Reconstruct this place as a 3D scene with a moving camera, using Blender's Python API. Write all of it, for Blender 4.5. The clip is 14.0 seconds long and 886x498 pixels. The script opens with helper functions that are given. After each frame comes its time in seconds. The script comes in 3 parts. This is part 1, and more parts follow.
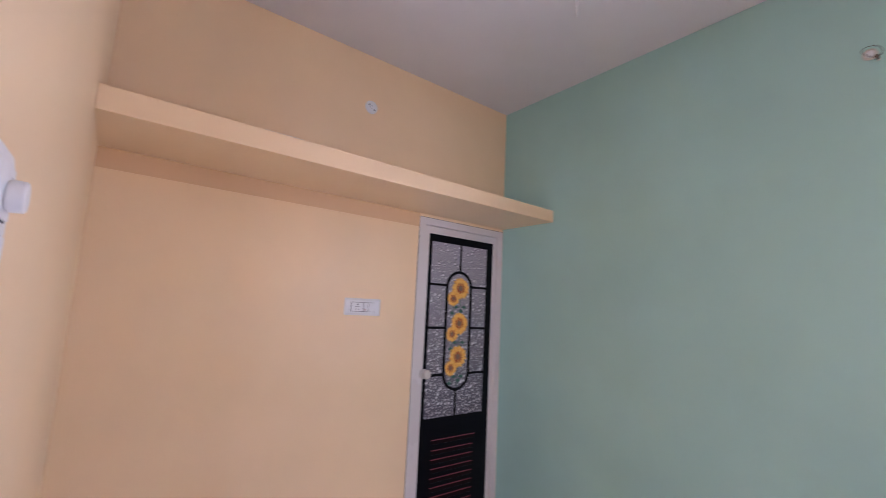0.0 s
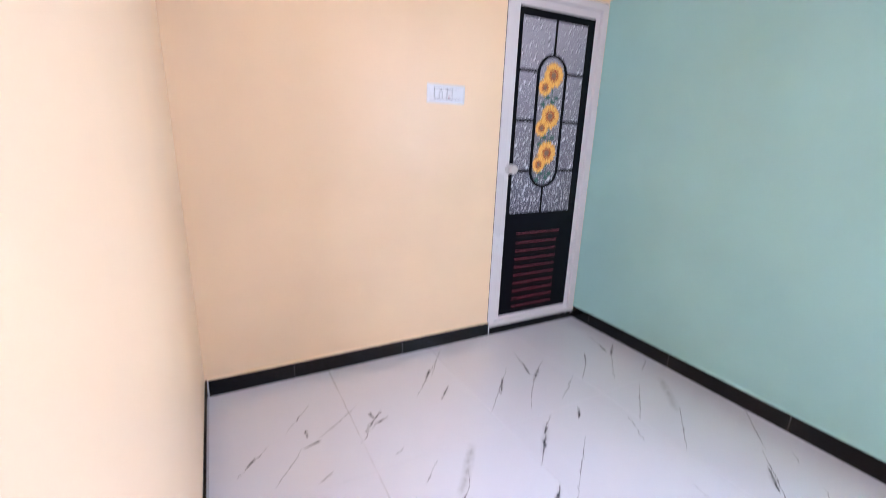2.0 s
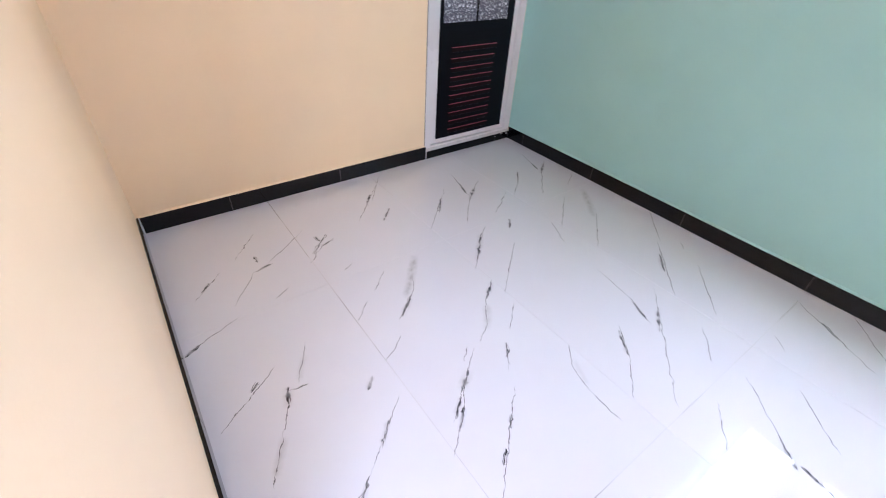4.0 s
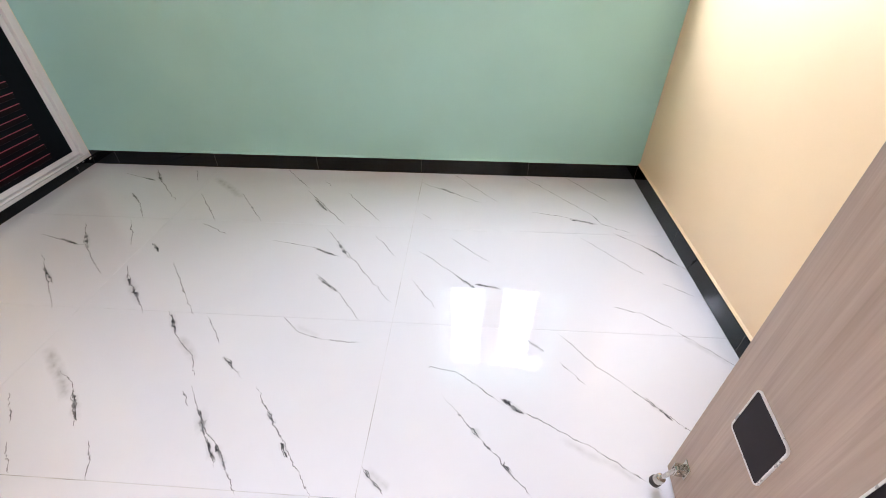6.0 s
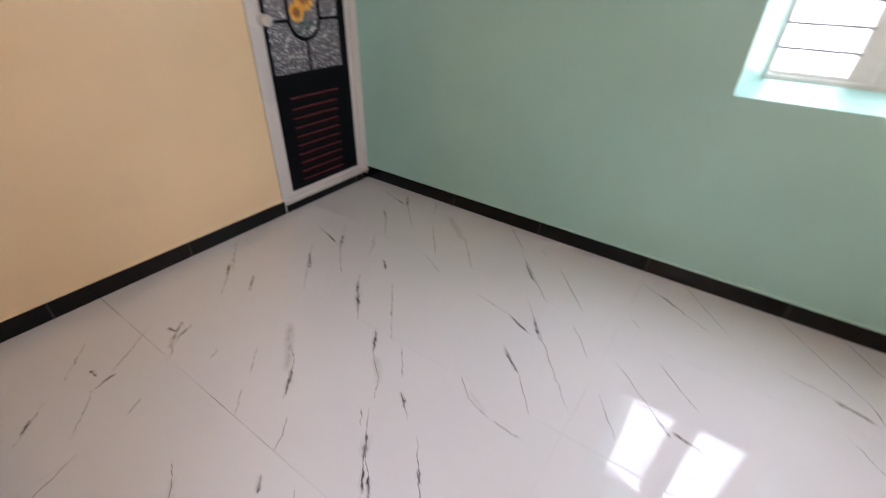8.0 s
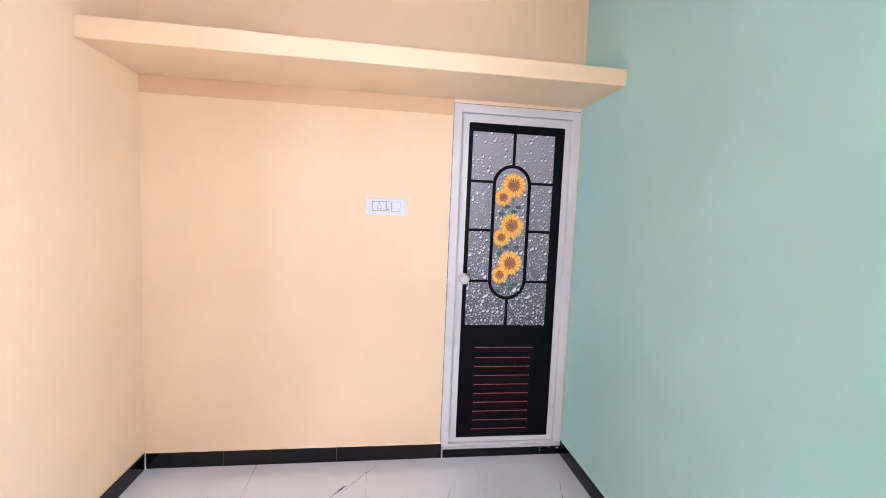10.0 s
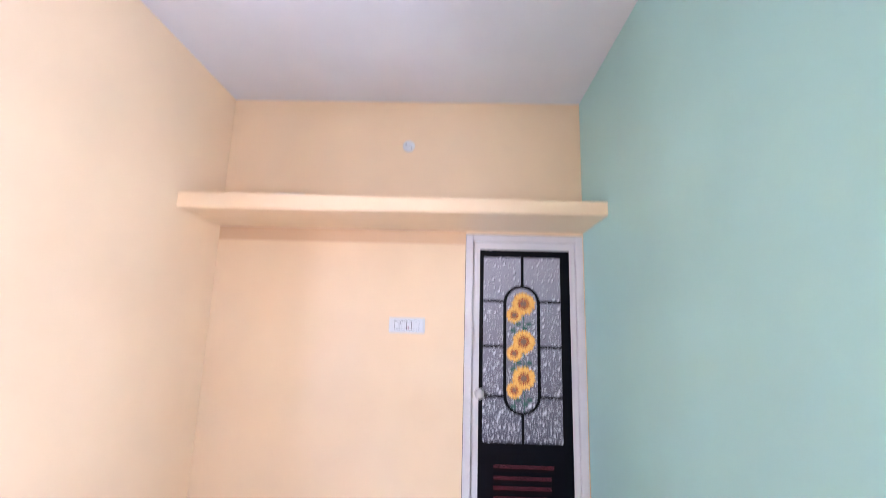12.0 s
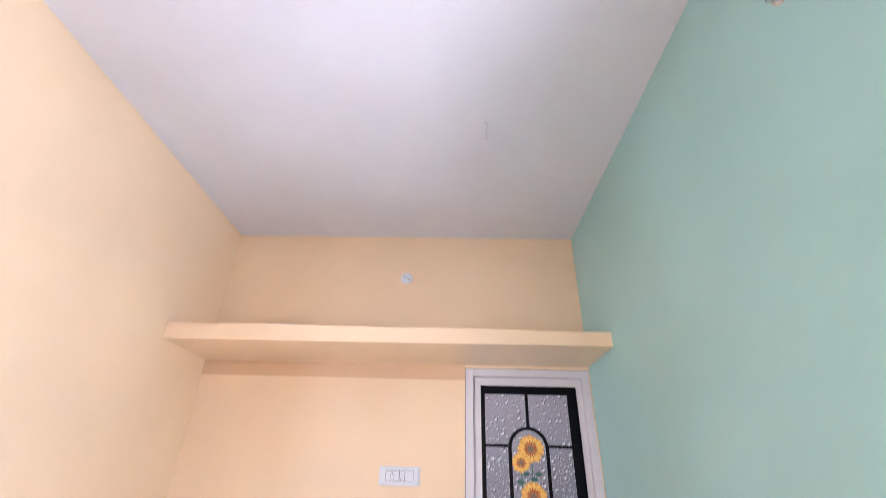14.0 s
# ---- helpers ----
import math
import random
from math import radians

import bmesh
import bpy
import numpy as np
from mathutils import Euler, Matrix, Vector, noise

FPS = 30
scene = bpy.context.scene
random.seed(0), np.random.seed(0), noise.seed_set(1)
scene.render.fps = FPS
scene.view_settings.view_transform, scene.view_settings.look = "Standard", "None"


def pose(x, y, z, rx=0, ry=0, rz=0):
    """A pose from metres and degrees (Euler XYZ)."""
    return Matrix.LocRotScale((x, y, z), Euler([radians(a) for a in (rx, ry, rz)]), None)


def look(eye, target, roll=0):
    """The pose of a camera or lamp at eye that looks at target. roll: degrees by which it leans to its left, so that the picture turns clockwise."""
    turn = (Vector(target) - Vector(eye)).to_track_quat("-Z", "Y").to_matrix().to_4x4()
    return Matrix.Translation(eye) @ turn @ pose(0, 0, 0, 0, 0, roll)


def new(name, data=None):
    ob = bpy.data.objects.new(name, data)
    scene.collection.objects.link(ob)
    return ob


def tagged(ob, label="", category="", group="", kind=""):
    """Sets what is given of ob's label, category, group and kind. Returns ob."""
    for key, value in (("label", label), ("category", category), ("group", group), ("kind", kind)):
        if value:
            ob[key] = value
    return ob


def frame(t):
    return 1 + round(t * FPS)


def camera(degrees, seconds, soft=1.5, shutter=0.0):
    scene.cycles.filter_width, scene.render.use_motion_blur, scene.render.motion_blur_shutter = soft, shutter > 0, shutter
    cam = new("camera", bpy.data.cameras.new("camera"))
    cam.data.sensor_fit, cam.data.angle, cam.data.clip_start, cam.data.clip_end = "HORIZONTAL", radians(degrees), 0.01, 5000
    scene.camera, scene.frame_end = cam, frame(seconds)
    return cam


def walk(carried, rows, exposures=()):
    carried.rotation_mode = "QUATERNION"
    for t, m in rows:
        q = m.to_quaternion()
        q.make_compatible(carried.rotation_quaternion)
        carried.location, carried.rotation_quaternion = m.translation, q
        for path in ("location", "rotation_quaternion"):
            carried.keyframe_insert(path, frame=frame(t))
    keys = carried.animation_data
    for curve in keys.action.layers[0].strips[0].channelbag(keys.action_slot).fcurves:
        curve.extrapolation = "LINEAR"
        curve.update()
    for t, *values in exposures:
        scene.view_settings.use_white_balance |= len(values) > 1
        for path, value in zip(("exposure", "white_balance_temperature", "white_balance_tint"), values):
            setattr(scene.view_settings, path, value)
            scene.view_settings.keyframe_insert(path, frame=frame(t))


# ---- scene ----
cam = camera(91.9, 14.0, soft=0.8, shutter=0.4)
W, L, H = 2.34, 3.185, 2.945      # room: x 0..W, y -L..0, z 0..H
PATH = [
    (0, (0.11, -2.198, 1.471), (1.315, -0.624, 1.741), 2.8),
    (0.5, (0.155, -2.213, 1.463), (1.085, -0.462, 1.726), 2.7),
    (1, (0.169, -2.19, 1.422), (1.057, -0.416, 1.678), 2.6),
    (1.5, (0.176, -2.154, 1.358), (1.073, -0.368, 1.28), 2.3),
    (2, (0.135, -2.096, 1.268), (1.045, -0.397, 0.736), 2.0),
    (2.2, (0.158, -2.085, 1.268), (1.04, -0.442, 0.546), 2.0),
    (4.3, (0.119, -2.156, 1.224), (1.168, -0.991, -0.018), 2.1),
    (4.5, (0.118, -2.183, 1.217), (1.297, -1.141, -0.018), 1.4),
    (5, (0.122, -2.219, 1.194), (1.564, -1.58, -0.036), 0.3),
    (5.5, (0.113, -2.243, 1.164), (1.675, -1.972, -0.056), -0.2),
    (6, (0.126, -2.247, 1.174), (1.7, -2.142, -0.056), -0.1),
    (6.5, (0.132, -2.221, 1.19), (1.704, -2.132, -0.043), -0.0),
    (7, (0.161, -2.193, 1.21), (1.724, -2.046, -0.029), -0.0),
    (7.5, (0.177, -2.154, 1.247), (1.685, -1.638, 0.038), 0.4),
    (8, (0.227, -2.14, 1.291), (1.609, -1.191, 0.202), 1.6),
    (8.5, (0.455, -2.17, 1.376), (1.616, -0.773, 0.538), 1.7),
    (9, (0.717, -2.233, 1.408), (1.593, -0.518, 0.866), 1.5),
    (9.2, (0.838, -2.261, 1.435), (1.58, -0.452, 1.016), 1.6),
    (11.3, (1.491, -2.596, 1.375), (1.465, -0.597, 1.302), 1.7),
    (11.5, (1.491, -2.624, 1.382), (1.467, -0.625, 1.331), 1.7),
    (12, (1.529, -2.685, 1.452), (1.473, -0.717, 1.807), 1.6),
    (12.5, (1.564, -2.714, 1.502), (1.491, -0.888, 2.315), 1.6),
    (13, (1.554, -2.729, 1.534), (1.489, -1.043, 2.608), 1.6),
    (13.5, (1.527, -2.683, 1.517), (1.473, -1.022, 2.629), 1.6),
    (14, (1.523, -2.621, 1.425), (1.47, -0.866, 2.383), 1.6),
]
# seconds, stops, kelvin, tint
EXPOSURES = [(0.0, -0.54, 5730, 37), (0.3, 0.21, 5500, 27), (0.5, 0.39, 5330, 29), (1.5, 0.37, 5270, 29), (2.2, 0.31, 5240, 26),
             (4.5, 0.04, 5510, 20), (5.0, -0.09, 5710, 16), (5.5, 0.01, 5910, 17), (7.0, 0.09, 5950, 17), (7.5, -0.04, 5950, 17),
             (8.0, -0.51, 6170, 21), (8.5, -0.17, 5940, 28), (9.0, 0.41, 5540, 29), (9.2, 0.51, 5540, 26), (11.5, 0.51, 5290, 29),
             (12.5, 0.36, 5290, 28), (14.0, 0.31, 5550, 28)]
walk(cam, [(t, look(eye, target, roll)) for t, eye, target, roll in PATH],
     EXPOSURES)

# ---- light ----
world = bpy.data.worlds.new("sky")
scene.world = world
world.use_nodes = True
wn = world.node_tree.nodes
sky = wn.new("ShaderNodeTexSky")
sky.sky_type = "NISHITA"
sky.sun_disc = False
sky.sun_elevation, sky.sun_rotation = radians(80), radians(90)
world.node_tree.links.new(sky.outputs[0], wn["Background"].inputs[0])
wn["Background"].inputs[1].default_value = 0.15

sun = new("sun", bpy.data.lights.new("sun", "SUN"))
sun.data.energy, sun.data.angle, sun.data.color = 5.0, radians(0.5), (1.0, 0.95, 0.88)
sun.matrix_world = look((10 * math.cos(radians(80)), 0, 10 * math.sin(radians(80))), (0, 0, 0))


def area(name, m, w, h, watts, colour):
    lamp = bpy.data.lights.new(name, "AREA")
    lamp.shape, lamp.size, lamp.size_y, lamp.energy, lamp.color = "RECTANGLE", w, h, watts, colour
    ob = new(name, lamp)
    ob.matrix_world = m
    return ob


area("window_daylight", look((2.60, -2.47, 1.40), (0, -2.25, 0.95)), 0.90, 1.10, 95, (0.92, 0.96, 1.0))
# unseen source in the added hall, placed to brighten back wall and door
area("hall_daylight", look((-1.65, -4.82, 1.20), (-0.1, -2.4, 1.40)), 1.6, 1.9, 235, (0.92, 0.965, 1.0))


# ---- materials ----
def material(name, colour, rough=0.5, metal=0.0, spec=0.5):
    m = bpy.data.materials.new(name)
    m.use_nodes = True
    b = m.node_tree.nodes["Principled BSDF"]
    b.inputs["Base Color"].default_value = (*colour, 1)
    b.inputs["Roughness"].default_value = rough
    b.inputs["Metallic"].default_value = metal
    b.inputs["Specular IOR Level"].default_value = spec
    return m


class Graph:
    """Short hand for the nodes of one material."""

    def __init__(self, m):
        self.tree = m.node_tree
        self.bsdf = m.node_tree.nodes["Principled BSDF"]

    def node(self, kind, **inputs):
        n = self.tree.nodes.new(kind)
        for key, value in inputs.items():
            self.put(n.inputs[key.replace("_", " ")], value)
        return n

    def put(self, socket, value):
        if isinstance(value, bpy.types.NodeSocket):
            self.tree.links.new(value, socket)
        else:
            socket.default_value = value

    def math(self, op, a, b=0.0, c=0.0):
        n = self.tree.nodes.new("ShaderNodeMath")
        n.operation = op
        for s, v in zip(n.inputs, (a, b, c)):
            self.put(s, v)
        return n.outputs[0]

    def mix(self, fac, a, b):
        n = self.tree.nodes.new("ShaderNodeMix")
        n.data_type = "RGBA"
        self.put(n.inputs[0], fac)
        self.put(n.inputs[6], a if isinstance(a, bpy.types.NodeSocket) else (*a, 1))
        self.put(n.inputs[7], b if isinstance(b, bpy.types.NodeSocket) else (*b, 1))
        return n.outputs[2]

    def place(self):
        return self.node("ShaderNodeTexCoord").outputs["Object"]

    def noise(self, vec, scale, detail=3.0, rough=0.5):
        return self.node("ShaderNodeTexNoise", Vector=vec, Scale=scale, Detail=detail, Roughness=rough).outputs[0]

    def ramp(self, fac, lo, hi, a=0.0, b=1.0):
        n = self.node("ShaderNodeMapRange", Value=fac)
        for key, v in (("From Min", lo), ("From Max", hi), ("To Min", a), ("To Max", b)):
            n.inputs[key].default_value = v
        return n.outputs[0]

    def bump(self, height, strength, distance=0.01):
        n = self.node("ShaderNodeBump", Height=height, Strength=strength, Distance=distance)
        self.tree.links.new(n.outputs[0], self.bsdf.inputs["Normal"])

    def colour(self, value):
        self.put(self.bsdf.inputs["Base Color"], value)


def paint(name, colour, rough, spec=0.5):
    """Rolled emulsion on plaster: slow patches, a fine stipple and gentle unevenness."""
    m = material(name, colour, rough, 0, spec)
    g = Graph(m)
    p = g.place()
    slow, fine = g.noise(p, 1.6, 3), g.noise(p, 140, 3, 0.6)
    tone = g.mix(g.ramp(slow, 0.35, 0.65), [c * 0.955 for c in colour], [min(c * 1.03, 0.95) for c in colour])
    tone = g.mix(g.ramp(fine, 0.3, 0.7, 0.0, 0.06), tone, [c * 0.8 for c in colour])
    g.colour(tone)
    g.put(g.bsdf.inputs["Roughness"], g.ramp(slow, 0.3, 0.7, rough - 0.05, rough + 0.06))
    h = g.math("ADD", g.math("MULTIPLY", g.noise(p, 3.0, 2), 1.0), g.math("MULTIPLY", fine, 0.05))
    g.bump(h, 0.25, 0.01)
    return m


PEACH = paint("peach_wall_paint", (0.885, 0.665, 0.415), 0.38)
DEEP_PEACH = paint("deep_peach_band", (0.735, 0.485, 0.27), 0.42)
GREEN = paint("green_wall_paint", (0.394, 0.652, 0.594), 0.40)
WHITE = paint("white_ceiling_paint", (0.74, 0.73, 0.735), 0.75, 0.3)
PLAIN = paint("plain_hall_paint", (0.86, 0.83, 0.79), 0.6)


def marble(name, veins, knots, clouds):
    """Glazed marble-look tile with one printed face, in tile metres: hair veins (x0, y0, x1, y1), knots (and width), grey clouds (and width, strength)."""
    base = (0.775, 0.77, 0.825)
    m = material(name, base, 0.03, 0, 0.65)
    m.node_tree.nodes["Principled BSDF"].inputs["IOR"].default_value = 1.6
    g = Graph(m)
    p = g.place()

    def warped(scale, amount, shift, detail=3.0):
        n = g.node("ShaderNodeTexNoise", Vector=g.node("ShaderNodeMapping", Vector=p, Location=(shift, shift, 0)).outputs[0], Scale=scale, Detail=detail, Roughness=0.6).outputs["Color"]
        v = g.node("ShaderNodeVectorMath")
        v.operation = "MULTIPLY_ADD"
        g.put(v.inputs[0], n)
        v.inputs[1].default_value = (amount, amount, 0)
        w = g.node("ShaderNodeVectorMath")
        w.operation = "ADD"
        g.put(v.inputs[2], p)
        g.put(w.inputs[0], v.outputs[0])
        w.inputs[1].default_value = (-amount / 2, -amount / 2, 0)
        return w.outputs[0]

    a, b, c, d = warped(24.0, 0.030, 0.0, 4.0), warped(15.0, 0.048, 3.7, 2.0), warped(11.0, 0.03, 6.1, 5.0), warped(24.0, 0.028, 9.3, 2.0)
    swell = g.ramp(g.noise(p, 55, 3, 0.65), 0.36, 0.64, 0.25, 1.0)
    broken = g.ramp(g.noise(p, 30, 3, 0.6), 0.38, 0.52, 0.18, 1.0)
    lump = g.ramp(g.noise(p, 30, 1, 0.5), 0.40, 0.60, 0.10, 1.25)
    patchy = g.ramp(g.noise(p, 20, 2, 0.5), 0.34, 0.52, 0.30, 1.0)
    dark, cloud = 0.0, 0.0

    def along(vec, x0, y0, x1, y1):
        q = g.node("ShaderNodeMapping", Vector=vec, Location=(x0, y0, 0), Rotation=(0, 0, math.atan2(y1 - y0, x1 - x0)))
        q.vector_type = "TEXTURE"
        uv = g.node("ShaderNodeSeparateXYZ", Vector=q.outputs[0])
        u = g.math("DIVIDE", uv.outputs[0], math.hypot(x1 - x0, y1 - y0))
        ends = g.math("MULTIPLY", g.math("MULTIPLY", u, g.math("SUBTRACT", 1.0, u)), 4.0)
        return g.math("MINIMUM", g.math("MAXIMUM", ends, 0.0), 1.0), g.math("ABSOLUTE", uv.outputs[1])

    def line(ends, off, wide, strength):
        side = g.math("DIVIDE", g.math("SUBTRACT", wide, off), g.math("MULTIPLY", wide, 0.7))
        side = g.math("MINIMUM", g.math("MAXIMUM", side, 0.0), 1.0)
        return g.math("MULTIPLY", g.math("MULTIPLY", side, g.math("MINIMUM", g.math("MULTIPLY", ends, 4.0), 1.0)), strength)

    for k in range(0, len(veins), 4):
        ends, off = along(a, *veins[k:k + 4])
        wide = g.math("MULTIPLY_ADD", g.math("MULTIPLY", ends, swell), 0.0023, 0.0009)
        dark = g.math("MAXIMUM", dark, g.math("MULTIPLY", line(ends, off, wide, 0.84), broken))
    for k in range(0, len(knots), 5):
        w = knots[k + 4]
        for vec, wk, sk in ((a, 0.95, 1.0), (b, 0.40, 0.9), (d, 0.62, 0.85)):
            ends, off = along(vec, *knots[k:k + 4])
            wide = g.math("MULTIPLY_ADD", g.math("MULTIPLY", ends, lump), w * wk, 0.0007)
            dark = g.math("MAXIMUM", dark, g.math("MULTIPLY", line(ends, off, wide, sk), patchy))
        ends, off = along(d, *knots[k:k + 4])
        side = g.math("MAXIMUM", g.math("SUBTRACT", 1.0, g.math("DIVIDE", off, w * 2.4)), 0.0)
        cloud = g.math("MAXIMUM", cloud, g.math("MULTIPLY", g.math("MULTIPLY", side, ends), 0.6))
    for k in range(0, len(clouds), 6):
        w, st = clouds[k + 4:k + 6]
        ends, off = along(c, *clouds[k:k + 4])
        side = g.math("MAXIMUM", g.math("SUBTRACT", 1.0, g.math("DIVIDE", off, w * 0.95)), 0.0)
        cloud = g.math("MAXIMUM", cloud, g.math("MULTIPLY", g.math("MULTIPLY", side, g.math("MINIMUM", g.math("MULTIPLY", ends, 2.0), 1.0)), st * 0.95))
    tone = g.mix(g.ramp(g.noise(p, 2.2, 4), 0.4, 0.7, 0, 0.35), base, (0.71, 0.71, 0.765))
    cloud = g.math("MULTIPLY", cloud, g.ramp(g.noise(p, 36, 4, 0.55), 0.32, 0.66, 0.3, 1.0))
    tone = g.mix(cloud, tone, (0.34, 0.34, 0.36))
    g.colour(g.mix(dark, tone, (0.045, 0.045, 0.055)))
    g.put(g.bsdf.inputs["Roughness"], g.ramp(g.noise(p, 5, 4), 0.3, 0.7, 0.02, 0.045))
    g.bump(g.noise(p, 2.5, 2), 0.05, 0.004)
    return m


FACE_01 = marble("marble_tile_print",
    (0.725, 0.422, 0.595, 0.311, 0.916, 0.392, 0.596, 0.112, 0.404, 0.955, 0.316, 0.798, 0.346, 0.783, 0.275, 0.786, 0.268, 0.753, 0.141, 0.517, 0.281, 0.906, 0.061, 0.757, 0.574, 0.579, 0.29, 0.337, 0.245, 1.206, 0.037, 1.124),
    (0.288, 0.805, 0.256, 0.727, 0.008, 0.212, 0.877, 0.179, 0.848, 0.004, 0.534, 0.689, 0.492, 0.648, 0.005, 0.495, 0.517, 0.438, 0.458, 0.005, 0.093, 1.143, 0.035, 1.112, 0.005, 0.358, 0.389, 0.317, 0.358, 0.005),
    (0.38, 0.903, 0.321, 0.806, 0.016, 0.35, 0.217, 0.646, 0.152, 0.536, 0.018, 0.5))
FACE_02 = marble("marble_tile_print",
    (0.375, 0.248, 0.244, 0.078, 0.251, 0.316, 0.127, 0.184, 0.7, 0.278, 0.595, 0.171, 0.461, 0.072, 0.388, 0.031, 0.245, 0.011, 0.037, -0.071, 0.666, 0.435, 0.431, 0.269, 0.449, 0.523, 0.321, 0.368),
    (0.402, 0.354, 0.402, 0.302, 0.005, 0.452, 0.26, 0.374, 0.243, 0.004, 0.198, 0.268, 0.158, 0.226, 0.004),
    ())
FACE_10 = marble("marble_tile_print",
    (0.585, 0.593, 0.468, 0.507, 0.489, 0.527, 0.217, 0.244, 0.461, 0.612, 0.381, 0.545, 0.416, 1.044, 0.403, 0.95, 0.41, 0.964, 0.291, 0.797, 0.281, 0.768, 0.168, 0.549, 0.18, 0.57, 0.069, 0.407, 0.315, 0.992, 0.03, 0.743, 0.624, 0.17, 0.471, 0.023),
    (0.552, 0.71, 0.501, 0.658, 0.0035, 0.345, 0.367, 0.27, 0.309, 0.0035, 0.316, 0.813, 0.263, 0.744, 0.0065, 0.213, 0.901, 0.181, 0.874, 0.004, 0.113, 0.81, 0.085, 0.789, 0.0035, 0.077, 1.191, 0.021, 1.128, 0.005),
    (0.199, 0.651, 0.087, 0.449, 0.016, 0.35, 0.077, 1.183, 0.027, 1.114, 0.016, 0.4, 0.596, 0.16, 0.489, 0.045, 0.016, 0.35))
FACE_11 = marble("marble_tile_print",
    (0.891, 1, 0.589, 0.744, 0.772, 1.122, 0.59, 0.935, 0.607, 0.845, 0.483, 0.748, 0.495, 0.759, 0.405, 0.644, 0.414, 0.653, 0.331, 0.604, 0.606, 0.406, 0.535, 0.335, 0.541, 0.345, 0.504, 0.232, 0.506, 0.246, 0.501, 0.099, 0.594, 0.69, 0.467, 0.582, 0.376, 0.496, 0.332, 0.441, 0.323, 1.053, 0.281, 0.972, 0.291, 0.983, 0.14, 0.858, 0.108, 0.793, 0.001, 0.716, 0.238, 1.149, 0.14, 1.056, 0.085, 1.024, 0.005, 0.936, 0.298, 0.591, 0.053, 0.397, 0.167, 0.488, 0.112, 0.412, 0.122, 0.422, -0.008, 0.311, 0.277, 0.608, 0.228, 0.563, 0.313, 0.392, -0.007, 0.112),
    (0.595, 0.835, 0.502, 0.76, 0.006, 0.416, 0.545, 0.366, 0.486, 0.004, 0.264, 0.958, 0.156, 0.866, 0.006, 0.221, 0.526, 0.144, 0.471, 0.009, 0.129, 0.458, 0.069, 0.402, 0.005, 0.118, 0.424, 0.056, 0.368, 0.005, 0.227, 0.315, 0.186, 0.278, 0.004, 0.133, 0.243, 0.092, 0.21, 0.004),
    (0.49, 0.745, 0.389, 0.631, 0.022, 0.5, 0.565, 0.347, 0.518, 0.251, 0.014, 0.25, 0.416, 1.172, 0.225, 0.941, 0.025, 0.7))
FACE_12 = marble("marble_tile_print",
    (0.915, 0.418, 0.585, 0.096, 0.097, 0.278, -0.008, 0.171, 0.143, 0.073, 0.089, 0.044, 0.063, 0.435, -0.172, 0.269, 0.607, 0.675, 0.322, 0.358, 0.652, 0.738, 0.465, 0.488),
    (0.084, 0.353, 0.089, 0.299, 0.005, 0.156, 0.29, 0.078, 0.263, 0.004, 0.522, 0.392, 0.434, 0.299, 0.005, 0.139, 0.346, 0.024, 0.224, 0.004, 0.506, 0.574, 0.43, 0.477, 0.004),
    ())
FACE_20 = marble("marble_tile_print",
    (0.618, 0.253, 0.519, 0.139, 0.534, 0.153, 0.355, -0.001, 0.574, 0.413, 0.315, 0.192, 0.275, 0.137, 0.208, 0.039, 0.431, 1.146, 0.199, 0.89, 0.527, 1.007, 0.365, 0.831, 0.232, 1.148, 0.08, 1.042, 0.128, 0.366, 0.102, 0.269, 0.107, 0.279, 0.034, 0.188, 0.021, 0.17, -0.132, 0.023),
    (0.512, 0.136, 0.411, 0.048, 0.005, 0.278, 0.978, 0.202, 0.895, 0.0045, 0.225, 0.895, 0.205, 0.791, 0.0045),
    ())
FACE_21 = marble("marble_tile_print",
    (0.853, 1.169, 0.593, 0.96, 0.288, 1, -0.014, 0.744, 0.248, 1.176, 0.154, 1.108, 0.169, 1.122, -0.013, 0.935, 0.58, 1.021, 0.496, 0.857, 0.461, 0.626, 0.418, 0.407, 0.423, 0.426, 0.364, 0.292, 0.577, 0.411, 0.096, 0.021, 0.252, 0.363, 0.137, 0.229, 0.151, 0.242, 0.001, 0.124, 0.527, 0.163, 0.385, 0.048, 0.004, 0.845, -0.12, 0.748, 0.003, 0.406, -0.068, 0.335),
    (0.407, 1.163, 0.346, 1.095, 0.004, 0.191, 1.141, 0.03, 0.979, 0.008, 0.412, 0.417, 0.371, 0.31, 0.0045, 0.479, 0.332, 0.351, 0.245, 0.006, 0.226, 0.344, 0.14, 0.238, 0.0045),
    ())
FACE_22 = marble("marble_tile_print",
    (0.764, 0.267, 0.597, 0.133, 0.44, 0.532, 0.369, 0.266, 0.548, 0.392, 0.372, 0.267, 0.392, 0.286, 0.184, 0.055, 0.6, 0.2, 0.382, 0.049, 0.312, 0.418, -0.018, 0.096, 0.004, 0.675, -0.281, 0.358, 0.049, 0.738, -0.138, 0.488),
    (0.415, 0.433, 0.376, 0.296, 0.0045, 0.464, 0.327, 0.343, 0.232, 0.007, 0.223, 0.334, 0.119, 0.211, 0.005),
    ())
